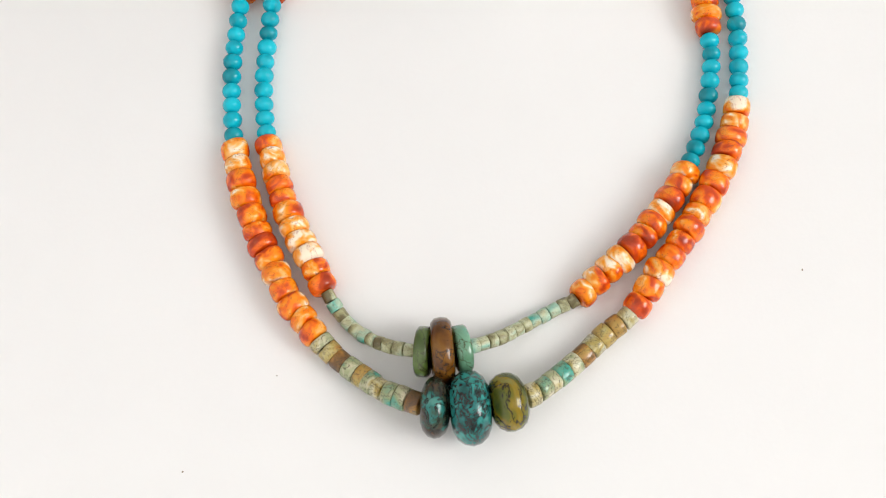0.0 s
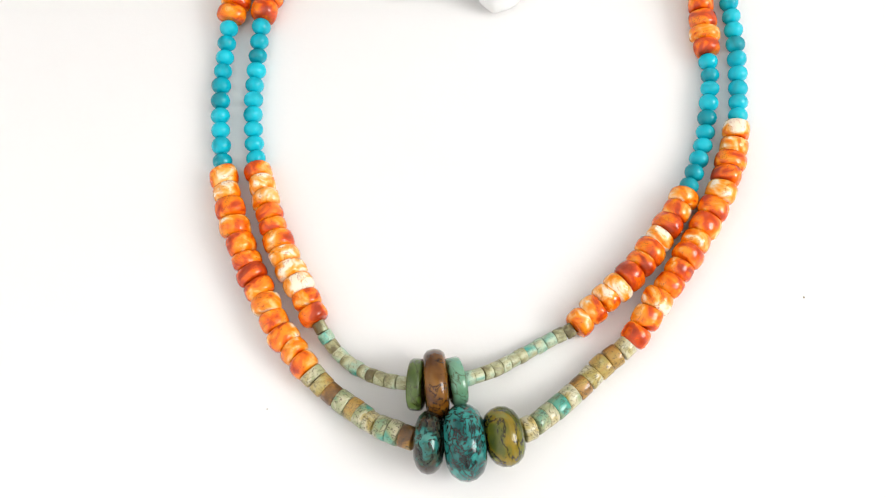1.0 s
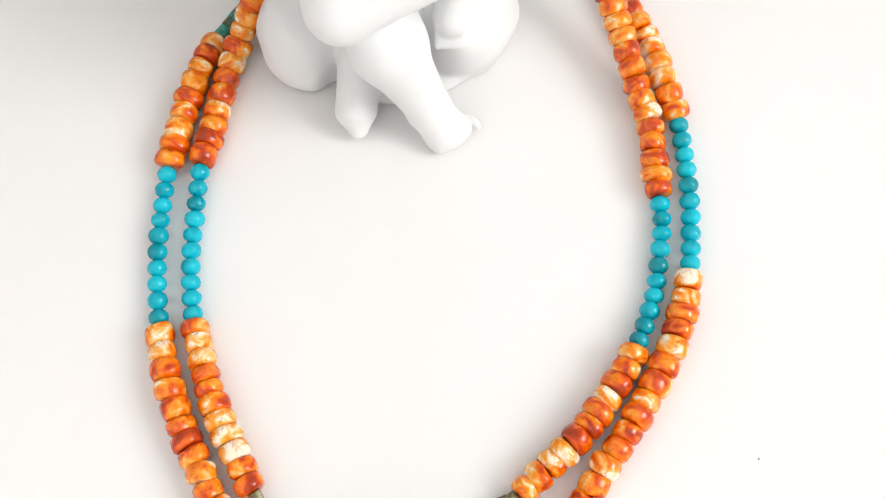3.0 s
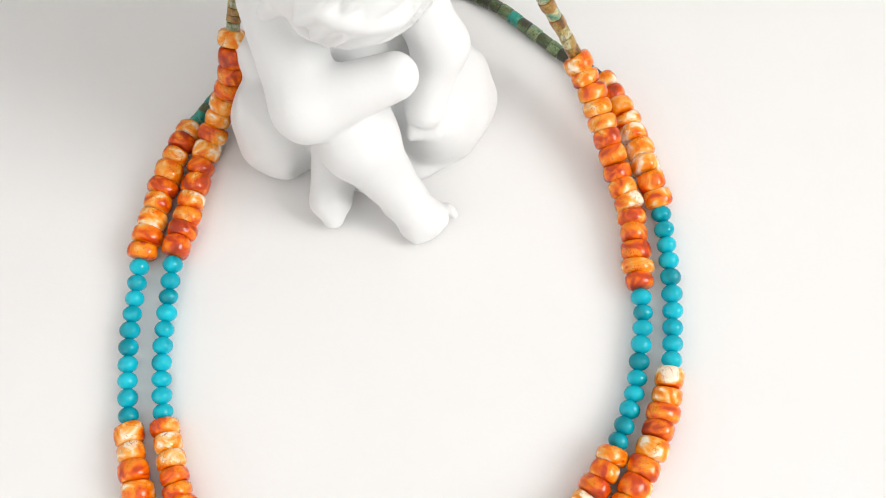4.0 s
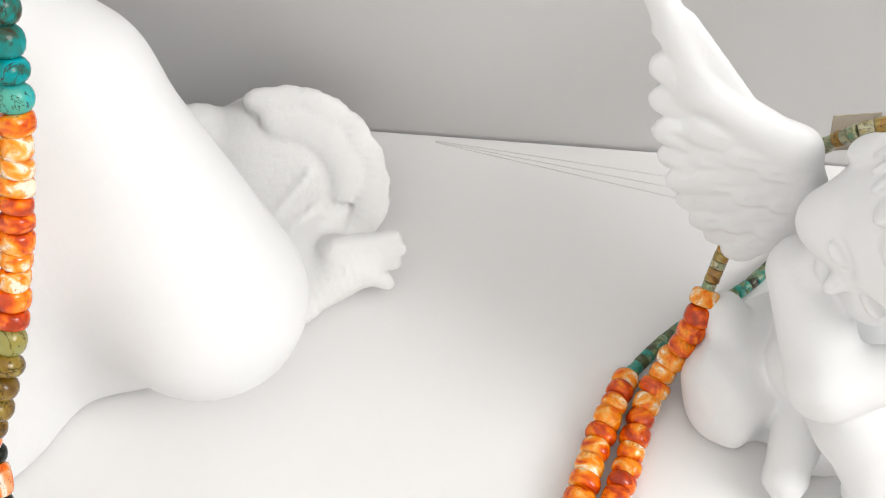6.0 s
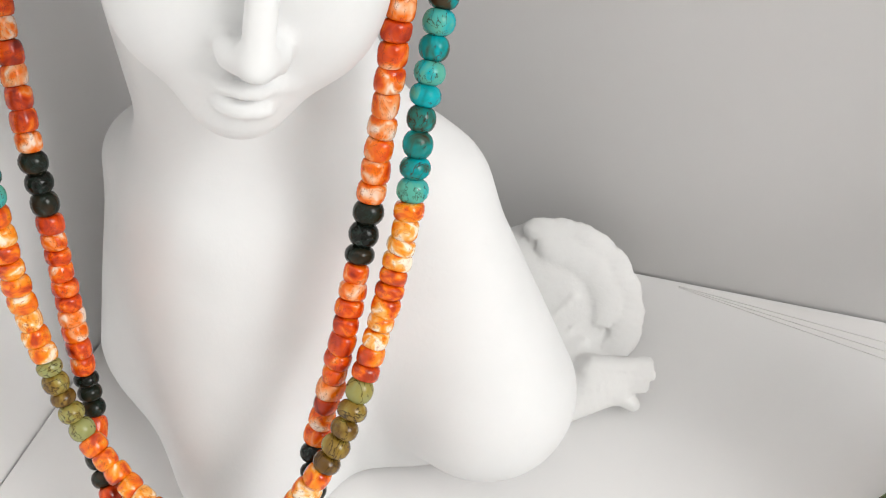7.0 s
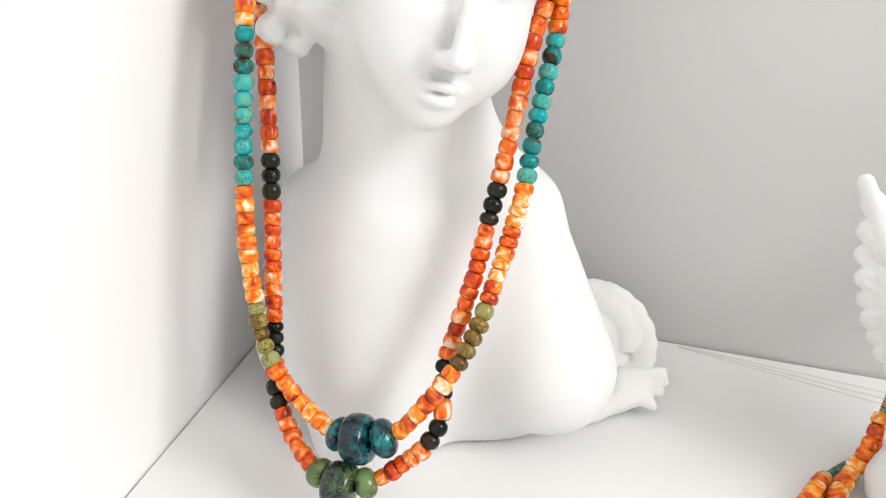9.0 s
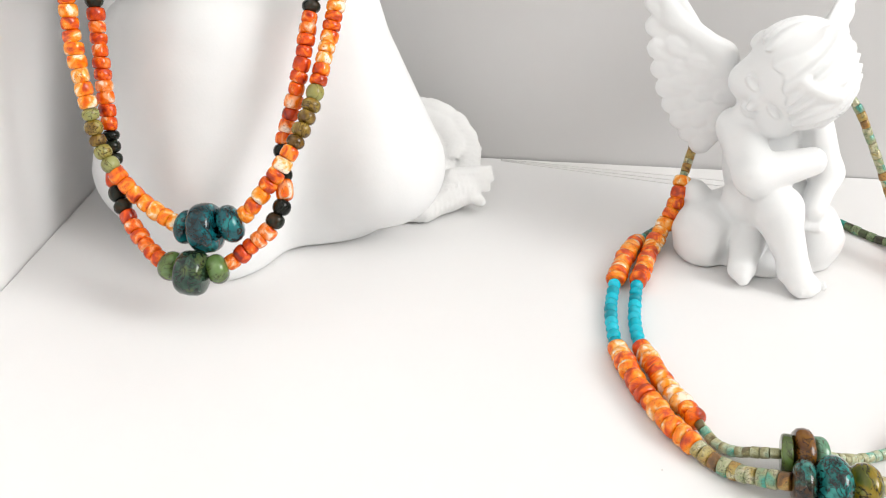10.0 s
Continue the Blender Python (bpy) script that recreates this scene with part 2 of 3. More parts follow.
def spline(points, steps=24):
    """Smooth path through the points; returns samples and the sample index of each point."""
    p = [Vector(q) for q in points]
    out, marks = [], [0]
    for i in range(len(p) - 1):
        a, b, c, d = p[max(i - 1, 0)], p[i], p[i + 1], p[min(i + 2, len(p) - 1)]
        for k in range(steps):
            t = k / steps
            out.append(0.5 * ((2 * b) + (c - a) * t + (2 * a - 5 * b + 4 * c - d) * t * t + (3 * b - a - 3 * c + d) * t ** 3))
        marks.append(len(out))
    out.append(p[-1])
    return out, marks


def thread_mesh(name, samples, radius, mat, parent):
    bm = bmesh.new()
    rings = []
    for i in range(0, len(samples), 4):
        t = (samples[min(i + 1, len(samples) - 1)] - samples[max(i - 1, 0)]).normalized()
        q = t.to_track_quat("Z", "Y")
        rings.append([bm.verts.new(samples[i] + q @ Vector((radius * math.cos(a), radius * math.sin(a), 0))) for a in (0, 1.57, 3.14, 4.71)])
    for a, b in zip(rings, rings[1:]):
        for i in range(4):
            bm.faces.new((a[i], a[(i + 1) % 4], b[(i + 1) % 4], b[i]))
    return finish(name, bm, mat, parent)


def build_strand(parent, sections, rng):
    """sections: (kind or list of big beads, number, control points after the last section's end)."""
    pts, cuts = [], []
    for kind, n, more in sections:
        start = max(len(pts) - 1, 0)
        pts += more
        cuts.append((kind, n, start, len(pts) - 1))
    samples, marks = spline(pts)
    length = [0.0]
    for a, b in zip(samples, samples[1:]):
        length.append(length[-1] + (b - a).length)
    thread = thread_mesh("strand", samples, 0.0004, THREAD, parent)

    def at(s):
        i = min(max(int(np.searchsorted(length, s)), 1), len(samples) - 1)
        f = (s - length[i - 1]) / max(length[i] - length[i - 1], 1e-9)
        here = samples[i - 1].lerp(samples[i], f)
        lo, hi = max(i - 4, 0), min(i + 3, len(samples) - 1)
        return here, (samples[hi] - samples[lo]).normalized()

    for kind, n, a, b in cuts:
        s0, s1 = length[marks[a]], length[marks[b]]
        if isinstance(kind, list):
            total = sum(w for _, _, w, _, _ in kind)
            s = s0
            for shape, r, w, mat, bead_name in kind:
                ln = (s1 - s0) * w / total
                here, d = at(s + ln / 2)
                ob = new(bead_name, lathe_mesh(bead_name, [(x * r, z * ln * 1.02) for x, z in profile_for(shape)], mat, 32, 0.012, int(r * 1e6)))
                ob.parent = thread
                ob.matrix_basis = Matrix.Translation(here) @ d.to_track_quat("Z", "Y").to_matrix().to_4x4()
                s += ln
            continue
        shape, r, mat, wob, tilt, bead_name = KINDS[kind]
        w = [rng.uniform(0.86, 1.14) for _ in range(n)]
        if kind == "turq":
            w = [rng.uniform(0.93, 1.07) for _ in range(n)]
        k = (s1 - s0) / sum(w)
        s = s0
        for x in w:
            ln = x * k
            here, d = at(s + ln / 2)
            s += ln
            ob = new(bead_name, rng.choice(VARIANTS[kind]))
            ob.parent = thread
            rr = r * rng.uniform(0.94, 1.06) if kind != "turq" else r * (0.55 + 0.45 * x)
            turn = pose(0, 0, 0, rng.gauss(0, tilt * 0.5), rng.gauss(0, tilt * 0.5), rng.uniform(0, 360))
            ob.matrix_basis = Matrix.Translation(here) @ d.to_track_quat("Z", "Y").to_matrix().to_4x4() @ turn @ Matrix.Diagonal((rr, rr, ln * (0.96 if shape == "tube" else 1.03), 1))
    return thread


# solid shapes from blended distance fields, one closed mesh each
def rot(ax, deg):
    return np.array(Matrix.Rotation(radians(deg), 3, ax))


def ell(p, c, r, m=None):
    q = p - np.array(c)
    if m is not None:
        q = q @ np.array(m)
    r = np.array(r)
    k0 = np.linalg.norm(q / r, axis=-1)
    k1 = np.linalg.norm(q / (r * r), axis=-1) + 1e-9
    return k0 * (k0 - 1) / k1


def cap(p, a, b, ra, rb=None):
    rb = ra if rb is None else rb
    a, b = np.array(a), np.array(b)
    d = b - a
    h = np.clip(((p - a) @ d) / (d @ d), 0, 1)
    return np.linalg.norm(p - a - h[..., None] * d, axis=-1) - (ra + (rb - ra) * h)


def smin(a, b, k):
    h = np.maximum(k - np.abs(a - b), 0) / k
    return np.minimum(a, b) - h * h * k * 0.25


def smax(a, b, k):
    return -smin(-a, -b, k)


def skin(name, field, lo, hi, step, mat, label, category):
    """Surface of field = 0 inside the box, as one mesh."""
    ax = [np.arange(lo[k], hi[k] + step, step) for k in range(3)]
    n = [len(a) for a in ax]
    val = np.empty(n)
    for i, x in enumerate(ax[0]):
        yy, zz = np.meshgrid(ax[1], ax[2], indexing="ij")
        val[i] = field(np.stack([np.full_like(yy, x), yy, zz], -1))
    ins = val < 0
    corners = [(i, j, k) for i in (0, 1) for j in (0, 1) for k in (0, 1)]
    sl = lambda c: tuple(slice(c[d], n[d] - 1 + c[d]) for d in range(3))
    cnt = sum(ins[sl(c)].astype(int) for c in corners)
    cells = (cnt > 0) & (cnt < 8)
    ids = -np.ones(cells.shape, int)
    ids[cells] = np.arange(cells.sum())
    acc, num = np.zeros((cells.sum(), 3)), np.zeros(cells.sum())
    base = np.argwhere(cells)
    for c in corners:
        for d in range(3):
            if c[d]:
                continue
            e = tuple(c[k] + (k == d) for k in range(3))
            va, vb = val[sl(c)][cells], val[sl(e)][cells]
            cross = (va < 0) != (vb < 0)
            t = np.where(cross, va / np.where(cross, va - vb, 1), 0)
            pt = base + np.array(c) + 0.0
            pt[:, d] += t
            acc[cross] += pt[cross]
            num += cross
    verts = acc / num[:, None] * step + np.array([a[0] for a in ax])
    faces = []
    for d in range(3):
        u, v = (d + 1) % 3, (d + 2) % 3
        s1, s2 = [slice(1, n[k] - 1) for k in range(3)], [slice(1, n[k] - 1) for k in range(3)]
        s1[d], s2[d] = slice(0, n[d] - 1), slice(1, n[d])
        a, b = ins[tuple(s1)], ins[tuple(s2)]
        for flip, hit in ((False, a & ~b), (True, ~a & b)):
            w = np.argwhere(hit)
            w[:, u] += 1
            w[:, v] += 1
            quad = []
            for du, dv in ((-1, -1), (0, -1), (0, 0), (-1, 0)):
                o = w.copy()
                o[:, u] += du
                o[:, v] += dv
                quad.append(ids[o[:, 0], o[:, 1], o[:, 2]])
            q = np.stack(quad[::-1] if flip else quad, 1)
            faces.append(q)
    me = bpy.data.meshes.new(name)
    me.from_pydata(verts.tolist(), [], np.concatenate(faces).tolist())
    me.polygons.foreach_set("use_smooth", [True] * len(me.polygons))
    me.materials.append(mat)
    me.update()
    return tagged(new(name, me), label, category)


# ---- the setting ----
LEFT, BACK = -0.232, 0.377
table = tagged(box("table_top", (LEFT + 0.001, -1.2, -0.03), (1.2, BACK - 0.001, 0.0), BOARD, 0.0), "smooth white table top against two pale walls", "table top", kind="structure")
tagged(box("wall_left", (LEFT - 0.1, -3.2, -0.8), (LEFT, BACK + 0.1, 3.3), WALL), "plain white wall beside the bust", "wall", kind="structure")
tagged(box("wall_back", (LEFT, BACK, -0.8), (WIN_X + 0.1, BACK + 0.1, 3.3), SHADED_WALL), "plain pale wall behind the ornaments, greyed for its grazing light", "wall", kind="structure")
# front wall, ceiling and floor stay out of view, added to steer bounce
tagged(box("wall_front", (LEFT, -3.3, -0.8), (WIN_X + 0.1, -3.2, 3.3), FAR_WALL), "unseen grey wall added to set the bounced light", "wall", kind="structure")
tagged(box("ceiling", (LEFT - 0.1, -3.3, 3.3), (WIN_X + 0.2, BACK + 0.1, 3.4), WALL), "unseen white ceiling added for bounced light", "ceiling", kind="structure")
tagged(box("floor", (LEFT - 0.1, -3.3, -0.9), (WIN_X + 0.2, BACK + 0.1, -0.8), WOOD_FLOOR), "unseen brown floor added to hold down bounced light", "floor", kind="structure")


def wall_with_window():
    bm = bmesh.new()
    y0, y1, z0, z1 = WIN_Y - WIN_W / 2, WIN_Y + WIN_W / 2, WIN_Z - WIN_H / 2, WIN_Z + WIN_H / 2
    x0, x1 = WIN_X + 0.02, WIN_X + 0.14
    y1 = min(y1, BACK - 0.02)
    for a, b in (((-3.2, -0.8), (y0, 3.3)), ((y1, -0.8), (BACK, 3.3)), ((y0, -0.8), (y1, z0)), ((y0, z1), (y1, 3.3))):
        r = bmesh.ops.create_cube(bm, size=1.0)
        for v in r["verts"]:
            v.co = ((x0 + x1) / 2 + v.co.x * (x1 - x0), a[0] + (v.co.y + 0.5) * (b[0] - a[0]), a[1] + (v.co.z + 0.5) * (b[1] - a[1]))
    return tagged(finish("wall_right", bm, WALL, smooth=False), "plain white wall with a large window opening", "wall", kind="structure")


wall_with_window()


# ---- the bust ----
# curls of its hair: right, up, forward of the eyes, and size
CURLS = [(-0.0629, -0.0126, -0.0553, 0.0082),
         (-0.0541, -0.0179, -0.0518, 0.0097),
         (-0.0611, -0.029, -0.0561, 0.0058),
         (-0.0497, -0.0293, -0.0509, 0.0088),
         (-0.0538, -0.0429, -0.0542, 0.0068),
         (-0.0439, -0.045, -0.0499, 0.0058),
         (-0.0524, -0.0055, -0.0498, 0.0097),
         (-0.0438, -0.0156, -0.0469, 0.0066),
         (-0.042, -0.0343, -0.0479, 0.0051),
         (0.0330, 0.0100, -0.0420, 0.0070),
         (0.0350, 0.0220, -0.0440, 0.0080)]


def bust_field(p):
    yaw, roll = radians(29), radians(16)
    f = np.array((math.sin(yaw), -math.cos(yaw), 0.0))
    r0, z = np.array((math.cos(yaw), math.sin(yaw), 0.0)), np.array((0, 0, 1.0))
    up, r = z * math.cos(roll) + r0 * math.sin(roll), r0 * math.cos(roll) - z * math.sin(roll)
    h = (p - np.array((-0.114, 0.261, 0.1985))) @ np.stack([r, up, f], 1)     # head: right, up, forward of the point between the eyes
    d = ell(h, (0, 0.018, -0.042), (0.0365, 0.050, 0.046))
    d = smin(d, ell(h, (0, -0.020, -0.030), (0.0290, 0.036, 0.034)), 0.022)
    d = smin(d, ell(h, (0, -0.0450, -0.0075), (0.0100, 0.0095, 0.0110)), 0.014)
    for s in (-1, 1):
        d = smin(d, ell(h, (s * 0.0165, -0.022, -0.011), (0.0115, 0.016, 0.012)), 0.012)
        for a, b in (((0.0045, 0.0105, 0.0030), (0.0140, 0.0130, -0.0006)), ((0.0140, 0.0130, -0.0006), (0.0250, 0.0080, -0.0095))):
            d = smin(d, cap(h, (s * a[0], a[1], a[2]), (s * b[0], b[1], b[2]), 0.0024), 0.006)
        d = smax(d, -ell(h, (s * 0.0158, 0.0015, 0.0075), (0.0150, 0.0090, 0.0130)), 0.004)
        d = smax(d, -ell(h, (s * 0.0098, 0.0020, 0.0060), (0.0044, 0.0082, 0.0090)), 0.004)
        eye = ell(h, (s * 0.0155, -0.0010, -0.0098), (0.0112, 0.0074, 0.0088))
        d = smin(d, eye, 0.0022)
        lid = np.maximum(np.abs(eye - 0.0008) - 0.0010, 0.0016 - h[..., 1] - 9 * (h[..., 0] * s - 0.0155) ** 2)
        low = np.maximum(np.abs(eye - 0.0007) - 0.0009, h[..., 1] + 0.0050)
        d = smin(smin(d, lid, 0.0005), low, 0.0006)
        d = smin(d, ell(h, (s * 0.0046, -0.0240, 0.0078), (0.0034, 0.0033, 0.0056)), 0.003)
        d = smax(d, -ell(h, (s * 0.0030, -0.0278, 0.0105), (0.0014, 0.0012, 0.0022)), 0.0010)
    # straight nose with a flat bridge running into the brow
    nose = smin(cap(h, (0, 0.016, 0.0020), (0, -0.0205, 0.0150), 0.0033, 0.0034), ell(h, (0, -0.0225, 0.0142), (0.0042, 0.0034, 0.0052)), 0.003)
    d = smin(d, nose, 0.0042)
    # lips: a bowed upper one, a fuller lower one, the line between them
    for s in (-1, 1):
        d = smin(d, cap(h, (s * 0.0015, -0.0338, 0.0078), (s * 0.0098, -0.0362, 0.0012), 0.0021, 0.0010), 0.0022)
    d = smin(d, ell(h, (0, -0.0398, 0.0044), (0.0070, 0.0027, 0.0042)), 0.0026)
    d = smax(d, -np.maximum(ell(h, (0, -0.0366, 0.0095), (0.0085, 0.0005, 0.0042)), -h[..., 2] + 0.0010), 0.0009)
    d = smax(d, -ell(h, (0, -0.0300, 0.0108), (0.0011, 0.0030, 0.0016)), 0.0014)
    d = smax(d, -ell(h, (0, -0.0442, 0.0090), (0.0070, 0.0014, 0.0030)), 0.0030)
    # hair swept back in rough curls
    hair = ell(h, (-0.001, 0.032, -0.052), (0.040, 0.044, 0.048))
    hair = np.maximum(hair, h[..., 2] * 0.8 - h[..., 1] + 0.026)
    hair = smin(hair, ell(h, (-0.0400, -0.008, -0.0500), (0.0160, 0.034, 0.0200)), 0.008)
    for i, (x, y, zz, a) in enumerate(CURLS):
        q = h - np.array((x, y, zz))
        k = 1.7 * i
        turn = np.arctan2(q[..., 1], q[..., 0] * math.cos(k) + q[..., 2] * math.sin(k))
        spiral = np.sin(2 * turn + np.linalg.norm(q, axis=-1) * 950 + k)
        hair = smin(hair, ell(q, (0, 0, 0), (a * 1.05, a * 0.95, a * 1.1)) + 0.0008 * spiral, 0.0020)
    wave = np.sin(h[..., 1] * 520 + 120 * np.abs(h[..., 2]) + 3.0 * np.sin(h[..., 2] * 210)) * np.cos(h[..., 2] * 260 + h[..., 0] * 190)
    d = smin(d, hair + 0.0010 * wave, 0.002)
    # neck and chest, the stumps of both arms, and the foot that it stands on
    body = cap(p, (-0.1500, 0.302, 0.172), (-0.1545, 0.310, 0.100), 0.0322, 0.0345)
    body = smin(body, ell(p, (-0.1560, 0.305, 0.063), (0.042, 0.040, 0.058)), 0.014)
    limb = cap(p, (-0.103, 0.2975, 0.0945), (-0.0795, 0.2820, 0.0365), 0.0213, 0.0280)
    limb = smin(limb, cap(p, (-0.1934, 0.3087, 0.082), (-0.1855, 0.286, 0.028), 0.0178, 0.0290), 0.004)
    limb = smin(limb, cap(p, (-0.104, 0.2975, 0.0930), (-0.1920, 0.3087, 0.083), 0.0165, 0.0150), 0.010)
    limb = smin(limb, cap(p, (-0.133, 0.3040, 0.1360), (-0.1060, 0.2985, 0.1000), 0.0140, 0.0185), 0.012)
    body = smin(body, limb, 0.012)
    chest = smin(ell(p, (-0.146, 0.280, 0.062), (0.041, 0.033, 0.050)), ell(p, (-0.1495, 0.266, 0.012), (0.029, 0.0375, 0.050)), 0.024)
    body = smin(body, chest, 0.026)
    body = smin(body, ell(p, (-0.1190, 0.2880, 0.012), (0.036, 0.022, 0.028)), 0.016)
    for a, b in (((-0.145, 0.266, 0.101), (-0.112, 0.284, 0.106)), ((-0.156, 0.268, 0.100), (-0.190, 0.292, 0.095))):     # collar bones
        body = smin(body, cap(p, a, b, 0.0030), 0.016)
    d = smin(d, body, 0.008)
    return smax(d, 0.0002 - p[..., 2], 0.003)


skin("bust_statue", bust_field, (-0.2295, 0.215, -0.004), (-0.030, 0.374, 0.285), 0.0016, PLASTER, "white plaster portrait bust wearing a double bead necklace", "bust")


# ---- the winged child ----
def cherub_field(p):
    rock = ell(p, (0.066, 0.286, 0.009), (0.0145, 0.0175, 0.0165))
    rock = smin(rock, ell(p, (0.110, 0.288, 0.011), (0.0165, 0.0185, 0.0165)), 0.006)
    rock = smin(rock, ell(p, (0.090, 0.287, 0.001), (0.030, 0.022, 0.008)), 0.004)
    rock = rock + 0.0006 * np.sin(p[..., 0] * 330 + 2 * np.sin(p[..., 2] * 260)) * np.sin(p[..., 1] * 290)
    rock = smin(rock, ell(p, (0.089, 0.296, 0.011), (0.029, 0.021, 0.018)), 0.006)
    rock = smin(rock, ell(p, (0.0610, 0.3000, 0.0230), (0.0060, 0.0070, 0.0060)), 0.005)
    rock = smax(rock, -cap(p, (0.0770, 0.2690, 0.0300), (0.0740, 0.2700, 0.0020), 0.0030), 0.006)
    d = smin(rock, ell(p, (0.088, 0.297, 0.044), (0.0175, 0.0145, 0.027)), 0.004)
    d = smin(d, ell(p, (0.083, 0.284, 0.029), (0.0125, 0.013, 0.0110)), 0.003)
    # legs and feet
    leg = cap(p, (0.085, 0.284, 0.029), (0.0905, 0.265, 0.034), 0.0115, 0.0102)
    leg = smin(leg, cap(p, (0.0905, 0.265, 0.033), (0.0995, 0.2580, 0.012), 0.0096, 0.0062), 0.004)
    foot = smin(cap(p, (0.0995, 0.2590, 0.0080), (0.1040, 0.2540, 0.0055), 0.0062, 0.0050), ell(p, (0.1043, 0.2540, 0.0038), (0.0070, 0.0055, 0.0040), rot("Z", 35)), 0.004)
    for i in range(5):
        foot = smin(foot, ell(p, (0.1012 + 0.0027 * i, 0.2496 + 0.0017 * i, 0.0036), (0.00150, 0.0030, 0.0030 - 0.0002 * i), rot("Z", 35)), 0.0004)
    leg = smin(leg, foot, 0.004)
    leg2 = cap(p, (0.084, 0.280, 0.016), (0.0790, 0.2615, 0.0075), 0.0085, 0.0058)
    leg2 = smin(leg2, cap(p, (0.0790, 0.2590, 0.0066), (0.0792, 0.2560, 0.0046), 0.0052, 0.0030), 0.003)
    d = smin(d, smin(leg, leg2, 0.002), 0.002)
    d = smin(d, cap(p, (0.1000, 0.2900, 0.026), (0.1100, 0.2780, 0.0200), 0.0120, 0.0085), 0.004)
    # arms
    arm = cap(p, (0.0735, 0.292, 0.059), (0.0800, 0.2690, 0.0475), 0.0090, 0.0092)
    arm = smin(arm, cap(p, (0.0800, 0.2680, 0.0475), (0.1020, 0.2710, 0.0540), 0.0088, 0.0060), 0.003)
    arm2 = cap(p, (0.1065, 0.292, 0.060), (0.1130, 0.2860, 0.0425), 0.0078, 0.0068)
    arm2 = smin(arm2, cap(p, (0.1130, 0.2860, 0.0425), (0.1075, 0.2745, 0.030), 0.0066, 0.0052), 0.004)
    for i in range(4):
        arm2 = smin(arm2, cap(p, (0.1040 + 0.0021 * i, 0.2735, 0.0300), (0.1032 + 0.0021 * i, 0.2700, 0.0235), 0.00125), 0.0008)
    d = smin(d, smin(arm, arm2, 0.002), 0.0022)
    # head bowed to one side, face to the front and down
    c = np.array((0.0935, 0.2880, 0.0848))
    fw = np.array((-0.72, -0.62, -0.28)) / np.linalg.norm((-0.72, -0.62, -0.28))
    up = np.array((math.sin(radians(46)), 0.0, math.cos(radians(46))))
    up = up - fw * (up @ fw)
    up /= np.linalg.norm(up)
    q = (p - c) @ np.stack([np.cross(up, fw), -fw, up], 1)          # x right, y back, z up of the head
    q = q / 0.91
    head = ell(q, (0, 0.001, -0.001), (0.0232, 0.0235, 0.0245))
    for s in (-1, 1):
        head = smin(head, ell(q, (s * 0.0110, -0.0145, -0.0115), (0.0090, 0.0085, 0.0090)), 0.006)
        head = smax(head, -ell(q, (s * 0.0080, -0.0240, -0.0008), (0.0055, 0.0048, 0.0030)), 0.003)
        head = smin(head, ell(q, (s * 0.0080, -0.0210, -0.0018), (0.0040, 0.0022, 0.0022)), 0.0012)
        head = smax(head, -ell(q, (s * 0.0080, -0.0240, -0.0033), (0.0040, 0.0016, 0.0005)), 0.0010)
        head = smin(head, ell(q, (s * 0.0235, 0.000, -0.004), (0.0030, 0.0050, 0.0065)), 0.002)
    head = smin(head, ell(q, (0, -0.0238, -0.0070), (0.0024, 0.0034, 0.0028)), 0.003)
    head = smin(head, ell(q, (0, -0.0220, -0.0138), (0.0042, 0.0026, 0.0016)), 0.0016)
    head = smax(head, -ell(q, (0, -0.0248, -0.0140), (0.0036, 0.0020, 0.0005)), 0.0008)
    head = smin(head, ell(q, (0, -0.0185, -0.0200), (0.0058, 0.0052, 0.0042)), 0.005)
    hair = ell(q, (0.0008, 0.0012, 0.0022), (0.0248, 0.0250, 0.0242))
    hair = smax(hair, (-q[..., 1]) * 0.85 - q[..., 2] - 0.0030 - 0.30 * np.abs(q[..., 0]) - 0.45 * q[..., 0], 0.002)
    part = np.arctan2(q[..., 0] - 0.004, q[..., 2] + 0.045 - 0.6 * q[..., 1]) * 26
    lock = np.sin(part * 2.6 + 2.8 * np.sin(150 * q[..., 2] - 110 * q[..., 1] + 60 * q[..., 0]) + 1.6 * np.sin(230 * q[..., 0] + 140 * q[..., 1]))
    hair = hair - 0.0012 * lock
    for i in range(9):                                              # the fringe
        t = i / 8
        a = 0.40 + 1.35 * t
        tip = (0.0225 * math.sin(a), -0.0225 * math.cos(a) + 0.002, 0.0050 + 0.003 * math.cos(3.1 * a) - 0.004 * t)
        root = (0.0190 * math.sin(a * 0.7), -0.0150 * math.cos(a * 0.7), 0.0180)
        hair = smin(hair, cap(q, root, tip, 0.0032, 0.0018), 0.0010)
    head = smin(head, hair, 0.0012) * 0.91
    d = smin(d, cap(p, (0.090, 0.295, 0.070), (0.088, 0.297, 0.058), 0.011), 0.006)
    d = smin(d, head, 0.003)
    # wings: a thick leading edge and three rows of feathers
    back = p[..., 1] > 0.2955
    allp, p = p, p[back]
    for side in (-1, 1):
        if side < 0:
            w2 = np.stack([p[..., 0], (p[..., 1] - 0.3075 - 0.06 * (0.070 - p[..., 0])) * 1.6, p[..., 2]], -1)
        else:
            px, py = p[..., 0] - 0.100, p[..., 1] - 0.310
            w2 = np.stack([0.074 - (0.62 * px + 0.78 * py), (-0.78 * px + 0.62 * py) * 1.6, p[..., 2]], -1)
        edge = smin(cap(w2, (0.0760, 0, 0.060), (0.0655, 0, 0.0850), 0.0060, 0.0062), cap(w2, (0.0655, 0, 0.0850), (0.0430, 0, 0.1005), 0.0062, 0.0050), 0.004)
